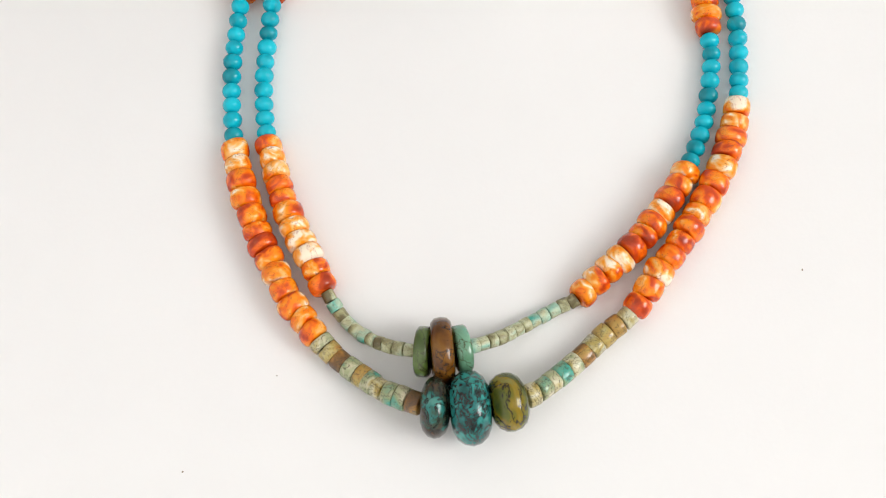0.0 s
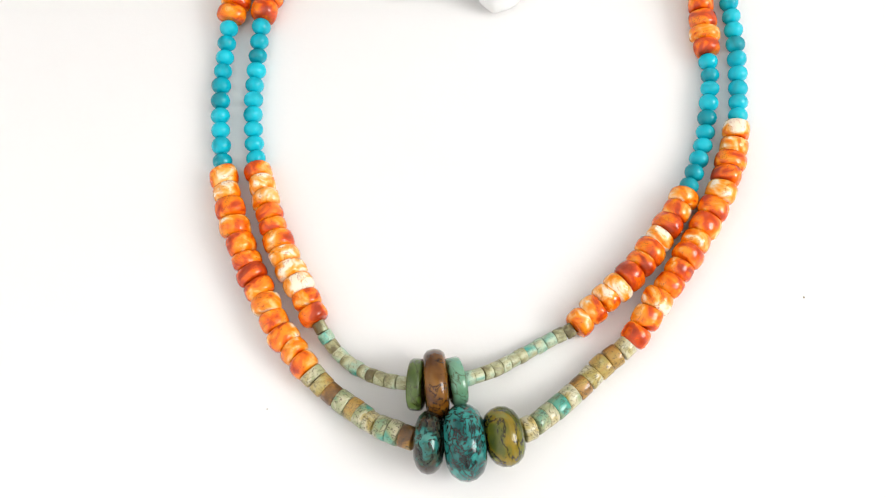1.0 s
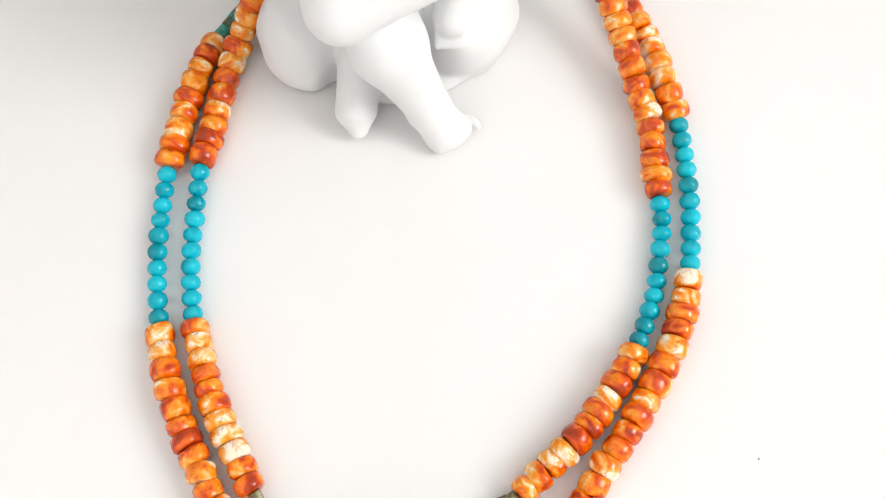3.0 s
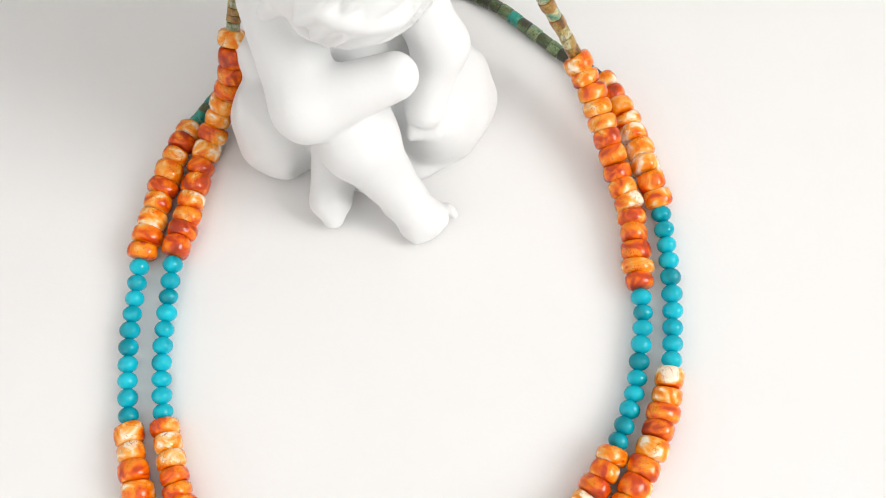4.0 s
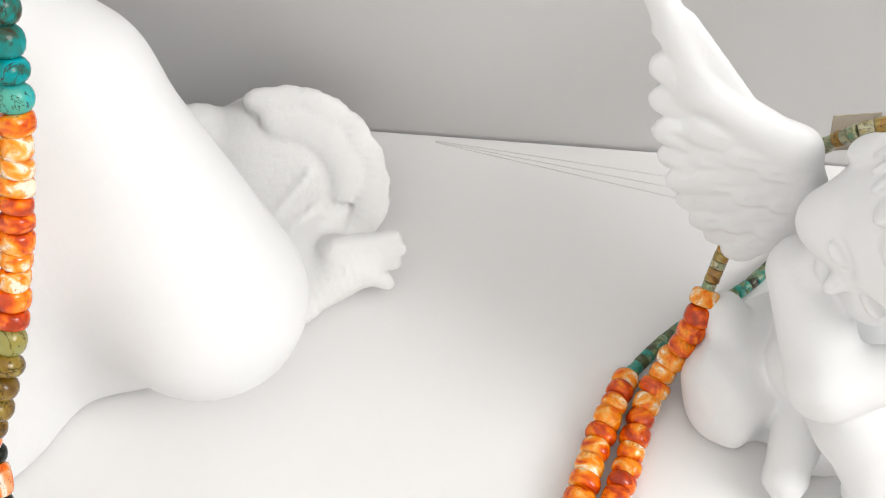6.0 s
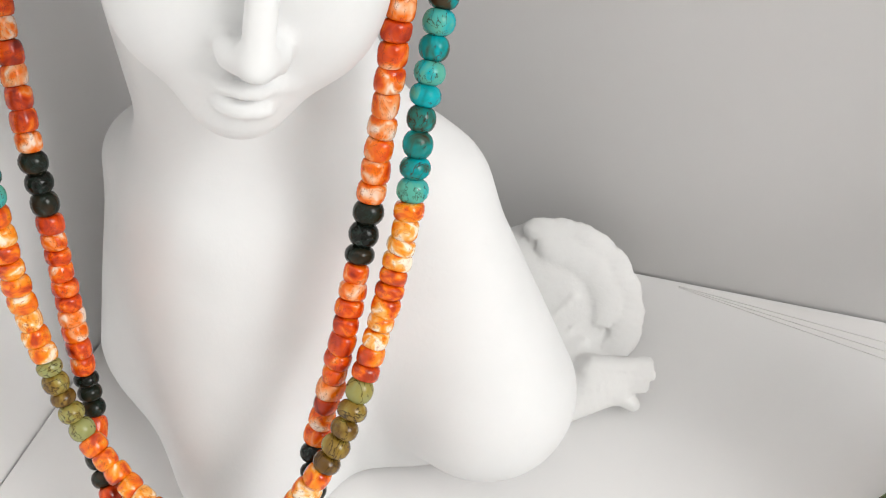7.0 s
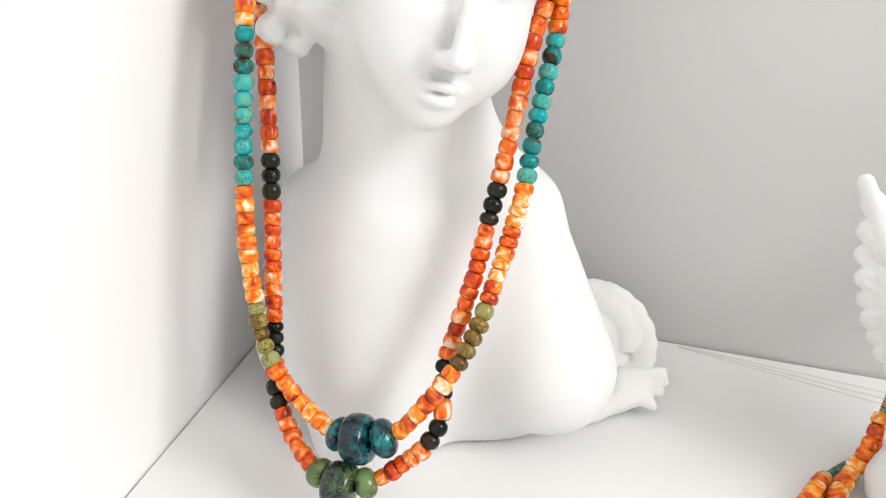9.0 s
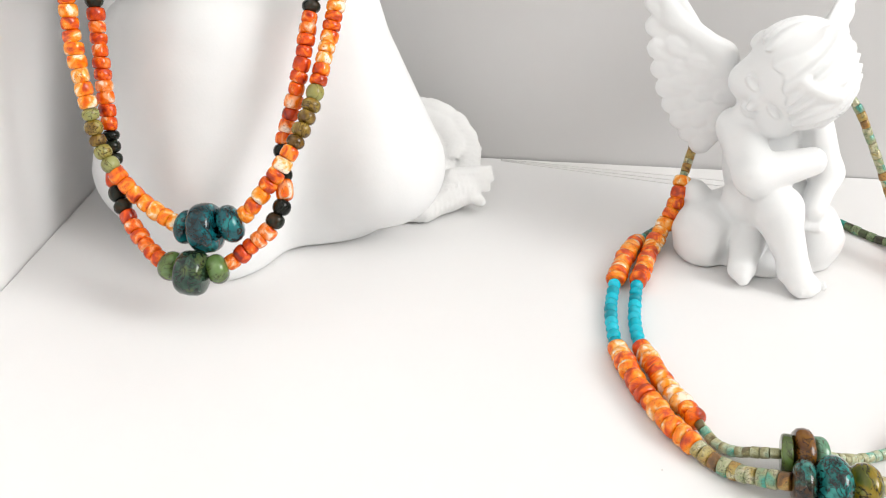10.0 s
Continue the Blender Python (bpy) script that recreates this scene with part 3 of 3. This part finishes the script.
        edge = smin(edge, cap(w2, (0.0430, 0, 0.1005), (0.0302, 0, 0.1265), 0.0050, 0.0034), 0.004)
        wing = edge
        flat = w2 * np.array((1, 1.9, 1))
        rows = ((10, (0.0590, 0.0870), (0.0700, 0.0540), (0.0345, 0.1185), (0.0365, 0.0660), (0.0615, 0.0440), 0.0052, 0.000),
                (7, (0.0610, 0.0870), (0.0715, 0.0570), (0.0440, 0.0985), (0.0460, 0.0690), (0.0640, 0.0500), 0.0050, -0.0030),
                (6, (0.0650, 0.0855), (0.0735, 0.0600), (0.0535, 0.0900), (0.0550, 0.0710), (0.0670, 0.0560), 0.0044, -0.0056),
                (5, (0.0680, 0.0840), (0.0745, 0.0620), (0.0620, 0.0850), (0.0625, 0.0735), (0.0705, 0.0620), 0.0038, -0.0078))
        for n, a0, a1, b0, b1, b2, rad, dy in rows:
            layer = None
            for i in range(n):
                t = i / (n - 1)
                a = (a0[0] + (a1[0] - a0[0]) * t, dy - 0.0012 * (i % 2), a0[1] + (a1[1] - a0[1]) * t)
                b = [(1 - t) ** 2 * b0[k] + 2 * t * (1 - t) * b1[k] + t * t * b2[k] for k in (0, 1)]
                vane = cap(flat, a, (b[0], dy * 0.9 - 0.0016 * (i % 2), b[1]), rad * 0.8, rad)
                vane = smax(vane, -cap(flat, (a[0], dy - rad - 0.0006, a[2]), (b[0], dy * 0.9 - rad - 0.0016 * (i % 2), b[1]), 0.0010), 0.0005)
                layer = vane if layer is None else smin(layer, vane, 0.0006)
            wing = smin(wing, layer, 0.0006)
        d[back] = smin(d[back], wing * 0.6, 0.003)
    return smax(d, 0.0002 - allp[..., 2], 0.002)


skin("cherub_statue", cherub_field, (0.018, 0.236, -0.002), (0.158, 0.362, 0.136), 0.00085, PLASTER, "white plaster seated winged child resting on a rock", "figurine")


# ---- the feathered plaster ornament leaning behind the bust ----
def ornament_field(p):
    c = np.array((-0.0715, 0.334, 0.018))
    m = rot("Z", 10) @ rot("X", -54)
    q = (p - c) @ m / 0.82                             # x across, y back, z up along its face
    rad = np.sqrt(q[..., 0] ** 2 + q[..., 2] ** 2)
    ang = np.arctan2(q[..., 2], q[..., 0])
    d = ell(q, (-0.002, 0.006, 0.002), (0.0390, 0.0150, 0.0375))
    lobe = ell(q, (-0.034, 0.006, 0.014), (0.020, 0.012, 0.022))                 # second wing beside it
    lobe = smax(lobe, -cap(q, (-0.030, -0.007, 0.026), (-0.028, -0.008, 0.004), 0.0016), 0.002)
    d = smin(d, lobe, 0.003)
    for i in range(8):                                 # broad feathers laid round the rim, each over the next
        a = -0.35 + i * 0.29 + 0.05 * math.sin(5 * i)
        m2 = rot("Y", -math.degrees(a) - 72)
        f = ell(q, (0.0325 * math.cos(a), -0.0040 - 0.0006 * (i % 2), 0.0325 * math.sin(a)), (0.0115, 0.0034, 0.0064), m2)
        d = smin(d, f, 0.0008)
    for i in range(6):                                 # a second, inner row
        a = 0.05 + i * 0.30
        m2 = rot("Y", -math.degrees(a) - 60)
        f = ell(q, (0.0240 * math.cos(a), -0.0068, 0.0240 * math.sin(a)), (0.0090, 0.0020, 0.0056), m2)
        d = smin(d, f, 0.0008)
    d = smin(d, cap(q, (-0.010, -0.0080, -0.016), (0.010, -0.0084, 0.006), 0.0014), 0.0010)
    for x, z, ln in ((0.002, -0.014, 0.010), (0.006, -0.020, 0.009)):      # worn raised lettering, as bars
        d = smin(d, cap(q, (x, -0.0085, z), (x + ln, -0.0078, z + 0.008), 0.0009), 0.0006)
    d = (d + 0.00015 * np.sin(ang * 60 + rad * 700) * (rad > 0.024)) * 0.75
    tail = cap(p, (-0.052, 0.3145, 0.017), (-0.0345, 0.3180, 0.0205), 0.0040, 0.0022)      # ragged fan of tail feathers
    for q2, r2 in (((-0.0330, 0.3165, 0.0165), 0.0020), ((-0.0345, 0.3145, 0.0120), 0.0020), ((-0.0370, 0.3110, 0.0062), 0.0026)):
        tail = smin(tail, cap(p, (-0.052, 0.3135, 0.014), q2, 0.0046, r2), 0.0030)
    d = smin(d, tail + 0.00018 * np.sin(p[..., 2] * 2300 + p[..., 0] * 240), 0.0035)
    band = smin(cap(p, (-0.081, 0.2955, 0.004), (-0.063, 0.3000, 0.006), 0.0042, 0.0055), cap(p, (-0.063, 0.3000, 0.006), (-0.046, 0.3125, 0.011), 0.0055, 0.0062), 0.004)
    band = band + 0.0003 * np.sin(p[..., 0] * 2100 + p[..., 1] * 1200)      # ragged feather edge along the table
    d = smin(d, band, 0.003)
    d = smin(d, ell(p, (-0.072, 0.318, 0.007), (0.030, 0.018, 0.012)), 0.004)
    d = d + 0.00010 * np.sin(p[..., 0] * 2600 + 3 * np.sin(p[..., 2] * 700)) * (p[..., 2] < 0.026)
    return smax(smax(d, 0.0002 - p[..., 2], 0.002), p[..., 1] - (BACK - 0.002), 0.002)


skin("wall_ornament", ornament_field, (-0.125, 0.285, -0.002), (-0.016, 0.3765, 0.090), 0.0011, ROUGH_PLASTER, "rough white plaster feathered ornament leaning on the wall", "ornament")


# ---- necklace lying round the winged child ----
def at_height(z, pts):
    return [(x, y, z) for x, y in pts]


rng = random.Random(5)
necklace = tagged(new("necklace"), "double strand necklace of orange shell, turquoise and green stone beads", "necklace", "bead necklaces")
OUT_CENTRE = [("rondelle", 0.0080, 0.80, TEAL_BROWN, "pendant_bead"), ("rondelle", 0.0097, 1.12, TEAL_STONE, "pendant_bead"), ("rondelle", 0.0075, 1.0, OLIVE_STONE, "pendant_bead")]
IN_CENTRE = [("disc", 0.0067, 0.48, GREEN_STONE, "pendant_bead"), ("barrel", 0.0090, 0.74, BROWN_STONE, "pendant_bead"), ("disc", 0.0063, 0.50, MINT_STONE, "pendant_bead")]
build_strand(necklace, [
    ("heishi_g", 30, at_height(0.002, [(0.092, 0.3420), (0.082, 0.3350), (0.0706, 0.3228), (0.0590, 0.3130), (0.0480, 0.3029), (0.0375, 0.2895)])),
    ("shell", 9, at_height(0.0041, [(0.0339, 0.2801), (0.0316, 0.2734), (0.0289, 0.2648), (0.0269, 0.2563), (0.0250, 0.2478)])),
    ("turq", 10, at_height(0.0028, [(0.0234, 0.2364), (0.0226, 0.2252), (0.0229, 0.2132), (0.0240, 0.2016)])),
    ("shell", 13, at_height(0.0041, [(0.0264, 0.1899), (0.0291, 0.1806), (0.0323, 0.1715), (0.0357, 0.1644), (0.0397, 0.1554), (0.0444, 0.1485), (0.0482, 0.1430)])),
    ("heishi_o", 10, [(0.0536, 0.1374, 0.0032), (0.0603, 0.1321, 0.0038), (0.0663, 0.1277, 0.0062), (0.0752, 0.1236, 0.0088)]),
    (OUT_CENTRE, 3, [(0.0800, 0.1226, 0.0093), (0.0884, 0.1222, 0.0096), (0.1015, 0.1245, 0.0088)]),
    ("heishi_o", 10, [(0.1097, 0.1295, 0.0055), (0.1172, 0.1355, 0.0034), (0.1241, 0.1416, 0.0032), (0.1313, 0.1470, 0.0036)]),
    ("shell", 14, at_height(0.0041, [(0.1389, 0.1569), (0.1452, 0.1648), (0.1516, 0.1737), (0.1566, 0.1815), (0.1609, 0.1893), (0.1644, 0.1985), (0.1672, 0.2080)])),
    ("turq", 10, at_height(0.0028, [(0.1691, 0.2190), (0.1701, 0.2292), (0.1703, 0.2416), (0.1697, 0.2539)])),
    ("shell", 9, at_height(0.0041, [(0.1676, 0.2628), (0.1646, 0.2763), (0.1615, 0.2840), (0.1570, 0.2945)])),
    ("heishi_g", 22, at_height(0.002, [(0.1474, 0.3045), (0.1377, 0.3144), (0.1284, 0.3233), (0.1155, 0.3314), (0.0920, 0.3420)])),
], rng)
build_strand(necklace, [
    ("heishi_b", 30, [(0.0817, 0.3165, 0.0830), (0.0700, 0.3200, 0.0640), (0.0610, 0.3150, 0.0430), (0.0556, 0.3040, 0.0285)]),
    ("shell", 14, [(0.0539, 0.2984, 0.0220), (0.0514, 0.2947, 0.0150), (0.0471, 0.2897, 0.0080), (0.0427, 0.2805, 0.0041), (0.0399, 0.2707, 0.0041), (0.0379, 0.2608, 0.0041), (0.0344, 0.2480, 0.0041)]),
    ("turq", 10, at_height(0.0028, [(0.0328, 0.2341), (0.0320, 0.2221), (0.0322, 0.2128), (0.0334, 0.2022)])),
    ("shell", 11, at_height(0.0041, [(0.0365, 0.1903), (0.0391, 0.1810), (0.0430, 0.1711), (0.0472, 0.1631), (0.0503, 0.1560)])),
    ("heishi", 11, [(0.0551, 0.1486, 0.0022), (0.0604, 0.1436, 0.0030), (0.0665, 0.1400, 0.0060), (0.0742, 0.1377, 0.0082)]),
    (IN_CENTRE, 3, [(0.0809, 0.1372, 0.0086), (0.0878, 0.1382, 0.0082)]),
    ("heishi", 12, [(0.0960, 0.1412, 0.0050), (0.1033, 0.1451, 0.0026), (0.1128, 0.1499, 0.0020), (0.1173, 0.1519, 0.0026)]),
    ("shell", 11, at_height(0.0041, [(0.1265, 0.1593), (0.1343, 0.1661), (0.1395, 0.1718), (0.1449, 0.1790), (0.1507, 0.1880)])),
    ("turq", 10, at_height(0.0028, [(0.1570, 0.2017), (0.1600, 0.2136), (0.1617, 0.2228), (0.1618, 0.2305)])),
    ("shell", 15, [(0.1616, 0.2433, 0.0041), (0.1614, 0.2535, 0.0045), (0.1594, 0.2606, 0.0055), (0.1576, 0.2692, 0.0080), (0.1554, 0.2777, 0.0110), (0.1533, 0.2847, 0.0140), (0.1511, 0.2891, 0.0165), (0.1491, 0.2940, 0.0190)]),
    ("heishi_b", 30, [(0.1430, 0.2985, 0.0330), (0.1345, 0.3030, 0.0500), (0.1244, 0.3073, 0.0674), (0.1060, 0.3140, 0.0830), (0.0930, 0.3165, 0.0870), (0.0817, 0.3165, 0.0830)]),
], rng)


# ---- necklace hung over the bust's head ----
hung = tagged(new("necklace"), "double strand necklace of orange shell and turquoise hung on a bust", "necklace", "bead necklaces")
UPPER = [("rondelle", 0.0070, 0.62, DEEP_TEAL, "pendant_bead"), ("barrel", 0.0099, 0.95, DEEP_TEAL, "pendant_bead"), ("rondelle", 0.0076, 0.85, DEEP_TEAL, "pendant_bead")]
LOWER = [("rondelle", 0.0061, 0.70, GREEN_STONE, "pendant_bead"), ("barrel", 0.0088, 1.0, DEEP_GREEN, "pendant_bead"), ("rondelle", 0.0060, 0.72, GREEN_STONE, "pendant_bead")]
build_strand(hung, [
    ("shell_s", 25, [(-0.1500, 0.3420, 0.2420), (-0.1830, 0.3150, 0.2370), (-0.2000, 0.2850, 0.2220), (-0.2020, 0.2750, 0.2094), (-0.2006, 0.2680, 0.1944), (-0.1988, 0.2600, 0.1770)]),
    ("turqm", 10, [(-0.1970, 0.2510, 0.1500), (-0.1944, 0.2420, 0.1210)]),
    ("shell_s", 9, [(-0.1914, 0.2350, 0.1003), (-0.1865, 0.2290, 0.0784)]),
    ("olive", 5, [(-0.1836, 0.2260, 0.0666), (-0.1768, 0.2220, 0.0555)]),
    ("shell_s", 7, [(-0.1645, 0.2170, 0.0451), (-0.1490, 0.2120, 0.0385)]),
    (UPPER, 3, [(-0.1356, 0.2093, 0.0394), (-0.1240, 0.2120, 0.0430)]),
    ("shell_s", 7, [(-0.1122, 0.2170, 0.0572), (-0.1046, 0.2235, 0.0690)]),
    ("olive", 5, [(-0.1000, 0.2310, 0.0790), (-0.0976, 0.2400, 0.0885)]),
    ("shell_s", 11, [(-0.0948, 0.2500, 0.1022), (-0.0923, 0.2590, 0.1170), (-0.0913, 0.2660, 0.1267)]),
    ("turqm", 10, [(-0.0910, 0.2750, 0.1424), (-0.0897, 0.2880, 0.1624), (-0.0890, 0.2960, 0.1753)]),
    ("shell_s", 23, [(-0.0894, 0.3030, 0.1894), (-0.0894, 0.3100, 0.2026), (-0.0920, 0.3170, 0.2160), (-0.1100, 0.3350, 0.2350), (-0.1500, 0.3420, 0.2420)]),
], rng)
build_strand(hung, [
    ("red", 20, [(-0.1500, 0.3480, 0.2340), (-0.1850, 0.3260, 0.2280), (-0.2020, 0.3000, 0.2120), (-0.2032, 0.2900, 0.1991)]),
    ("dark", 2, [(-0.2028, 0.2850, 0.1900)]),
    ("red", 12, [(-0.1982, 0.2740, 0.1670), (-0.1938, 0.2650, 0.1478), (-0.1898, 0.2560, 0.1292)]),
    ("dark", 3, [(-0.1878, 0.2510, 0.1120)]),
    ("red", 10, [(-0.1852, 0.2430, 0.0880), (-0.1820, 0.2350, 0.0670)]),
    ("dark", 3, [(-0.1800, 0.2300, 0.0540)]),
    ("red", 1, [(-0.1785, 0.2240, 0.0475)]),
    ("dark", 2, [(-0.1725, 0.2170, 0.0400)]),
    ("red", 6, [(-0.1640, 0.2100, 0.0315), (-0.1540, 0.2040, 0.0259)]),
    (LOWER, 3, [(-0.1404, 0.1995, 0.0242), (-0.1286, 0.2040, 0.0263)]),
    ("red", 5, [(-0.1193, 0.2080, 0.0333), (-0.1120, 0.2120, 0.0400)]),
    ("dark", 2, [(-0.1075, 0.2170, 0.0495)]),
    ("red", 1, [(-0.1085, 0.2220, 0.0550)]),
    ("dark", 3, [(-0.1105, 0.2320, 0.0660)]),
    ("red", 11, [(-0.1085, 0.2380, 0.0760), (-0.1042, 0.2450, 0.0960), (-0.1026, 0.2560, 0.1124)]),
    ("dark", 3, [(-0.1009, 0.2640, 0.1265)]),
    ("red", 12, [(-0.0986, 0.2730, 0.1472), (-0.0970, 0.2810, 0.1649), (-0.0949, 0.2880, 0.1788), (-0.0931, 0.2930, 0.1880)]),
    ("dark", 2, [(-0.0927, 0.2970, 0.1975)]),
    ("shell", 1, [(-0.0922, 0.2995, 0.2040)]),
    ("red", 22, [(-0.0918, 0.3040, 0.2124), (-0.0950, 0.3130, 0.2240), (-0.1150, 0.3400, 0.2330), (-0.1500, 0.3480, 0.2340)]),
], rng)

# ---- small things ----
tag = tagged(box("price_tag", (-0.0960, 0.3290, 0.2010), (-0.0785, 0.3296, 0.2420), CARD, 0.0), "blank cream card tag hanging from the necklace", "tag")


def paper_sheet(name, slope, z):
    """A thin sheet, its long front edge running out from the foot of the back wall."""
    bm = bmesh.new()
    a, b, c = (-0.031, 0.3730), (0.092, 0.3730 + slope * 0.123), (0.092, 0.3745)
    low = [bm.verts.new((x, y, z)) for x, y in (a, b, c)]
    top = [bm.verts.new((x, y, z + 0.0003)) for x, y in (a, b, c)]
    bm.faces.new(low[::-1])
    bm.faces.new(top)
    for i in range(3):
        bm.faces.new((low[i], low[(i + 1) % 3], top[(i + 1) % 3], top[i]))
    return tagged(finish(name, bm, PAPER, smooth=False), "thin white paper sheet lying at the foot of the wall", "paper", "paper sheets")


for slope, z in ((-0.195, 0.0001), (-0.150, 0.0005), (-0.100, 0.0009)):
    paper_sheet("paper_sheet", slope, z)

second_tag = box("price_tag", (-0.006, -0.0002, -0.005), (0.006, 0.0002, 0.005), BEIGE_CARD)
second_tag.matrix_basis = pose(0.0850, 0.3270, 0.0710, -20, 0, 10)
tagged(second_tag, "small blank beige card tag behind the winged child", "tag")


def crumb(x, y, size):
    bm = bmesh.new()
    bmesh.ops.create_icosphere(bm, subdivisions=1, radius=size)
    r = random.Random(int(x * 1e5))
    for v in bm.verts:
        v.co *= r.uniform(0.6, 1.2)
    ob = finish("crumb", bm, THREAD)
    ob.location = (x, y, size * 0.6)
    return tagged(ob, "tiny brown crumb on the white table", "crumb", "crumbs")


for x, y, size in ((0.0130, 0.1103, 0.00035), (0.1792, 0.1581, 0.0003), (0.0368, 0.1345, 0.0002)):
    crumb(x, y, size)
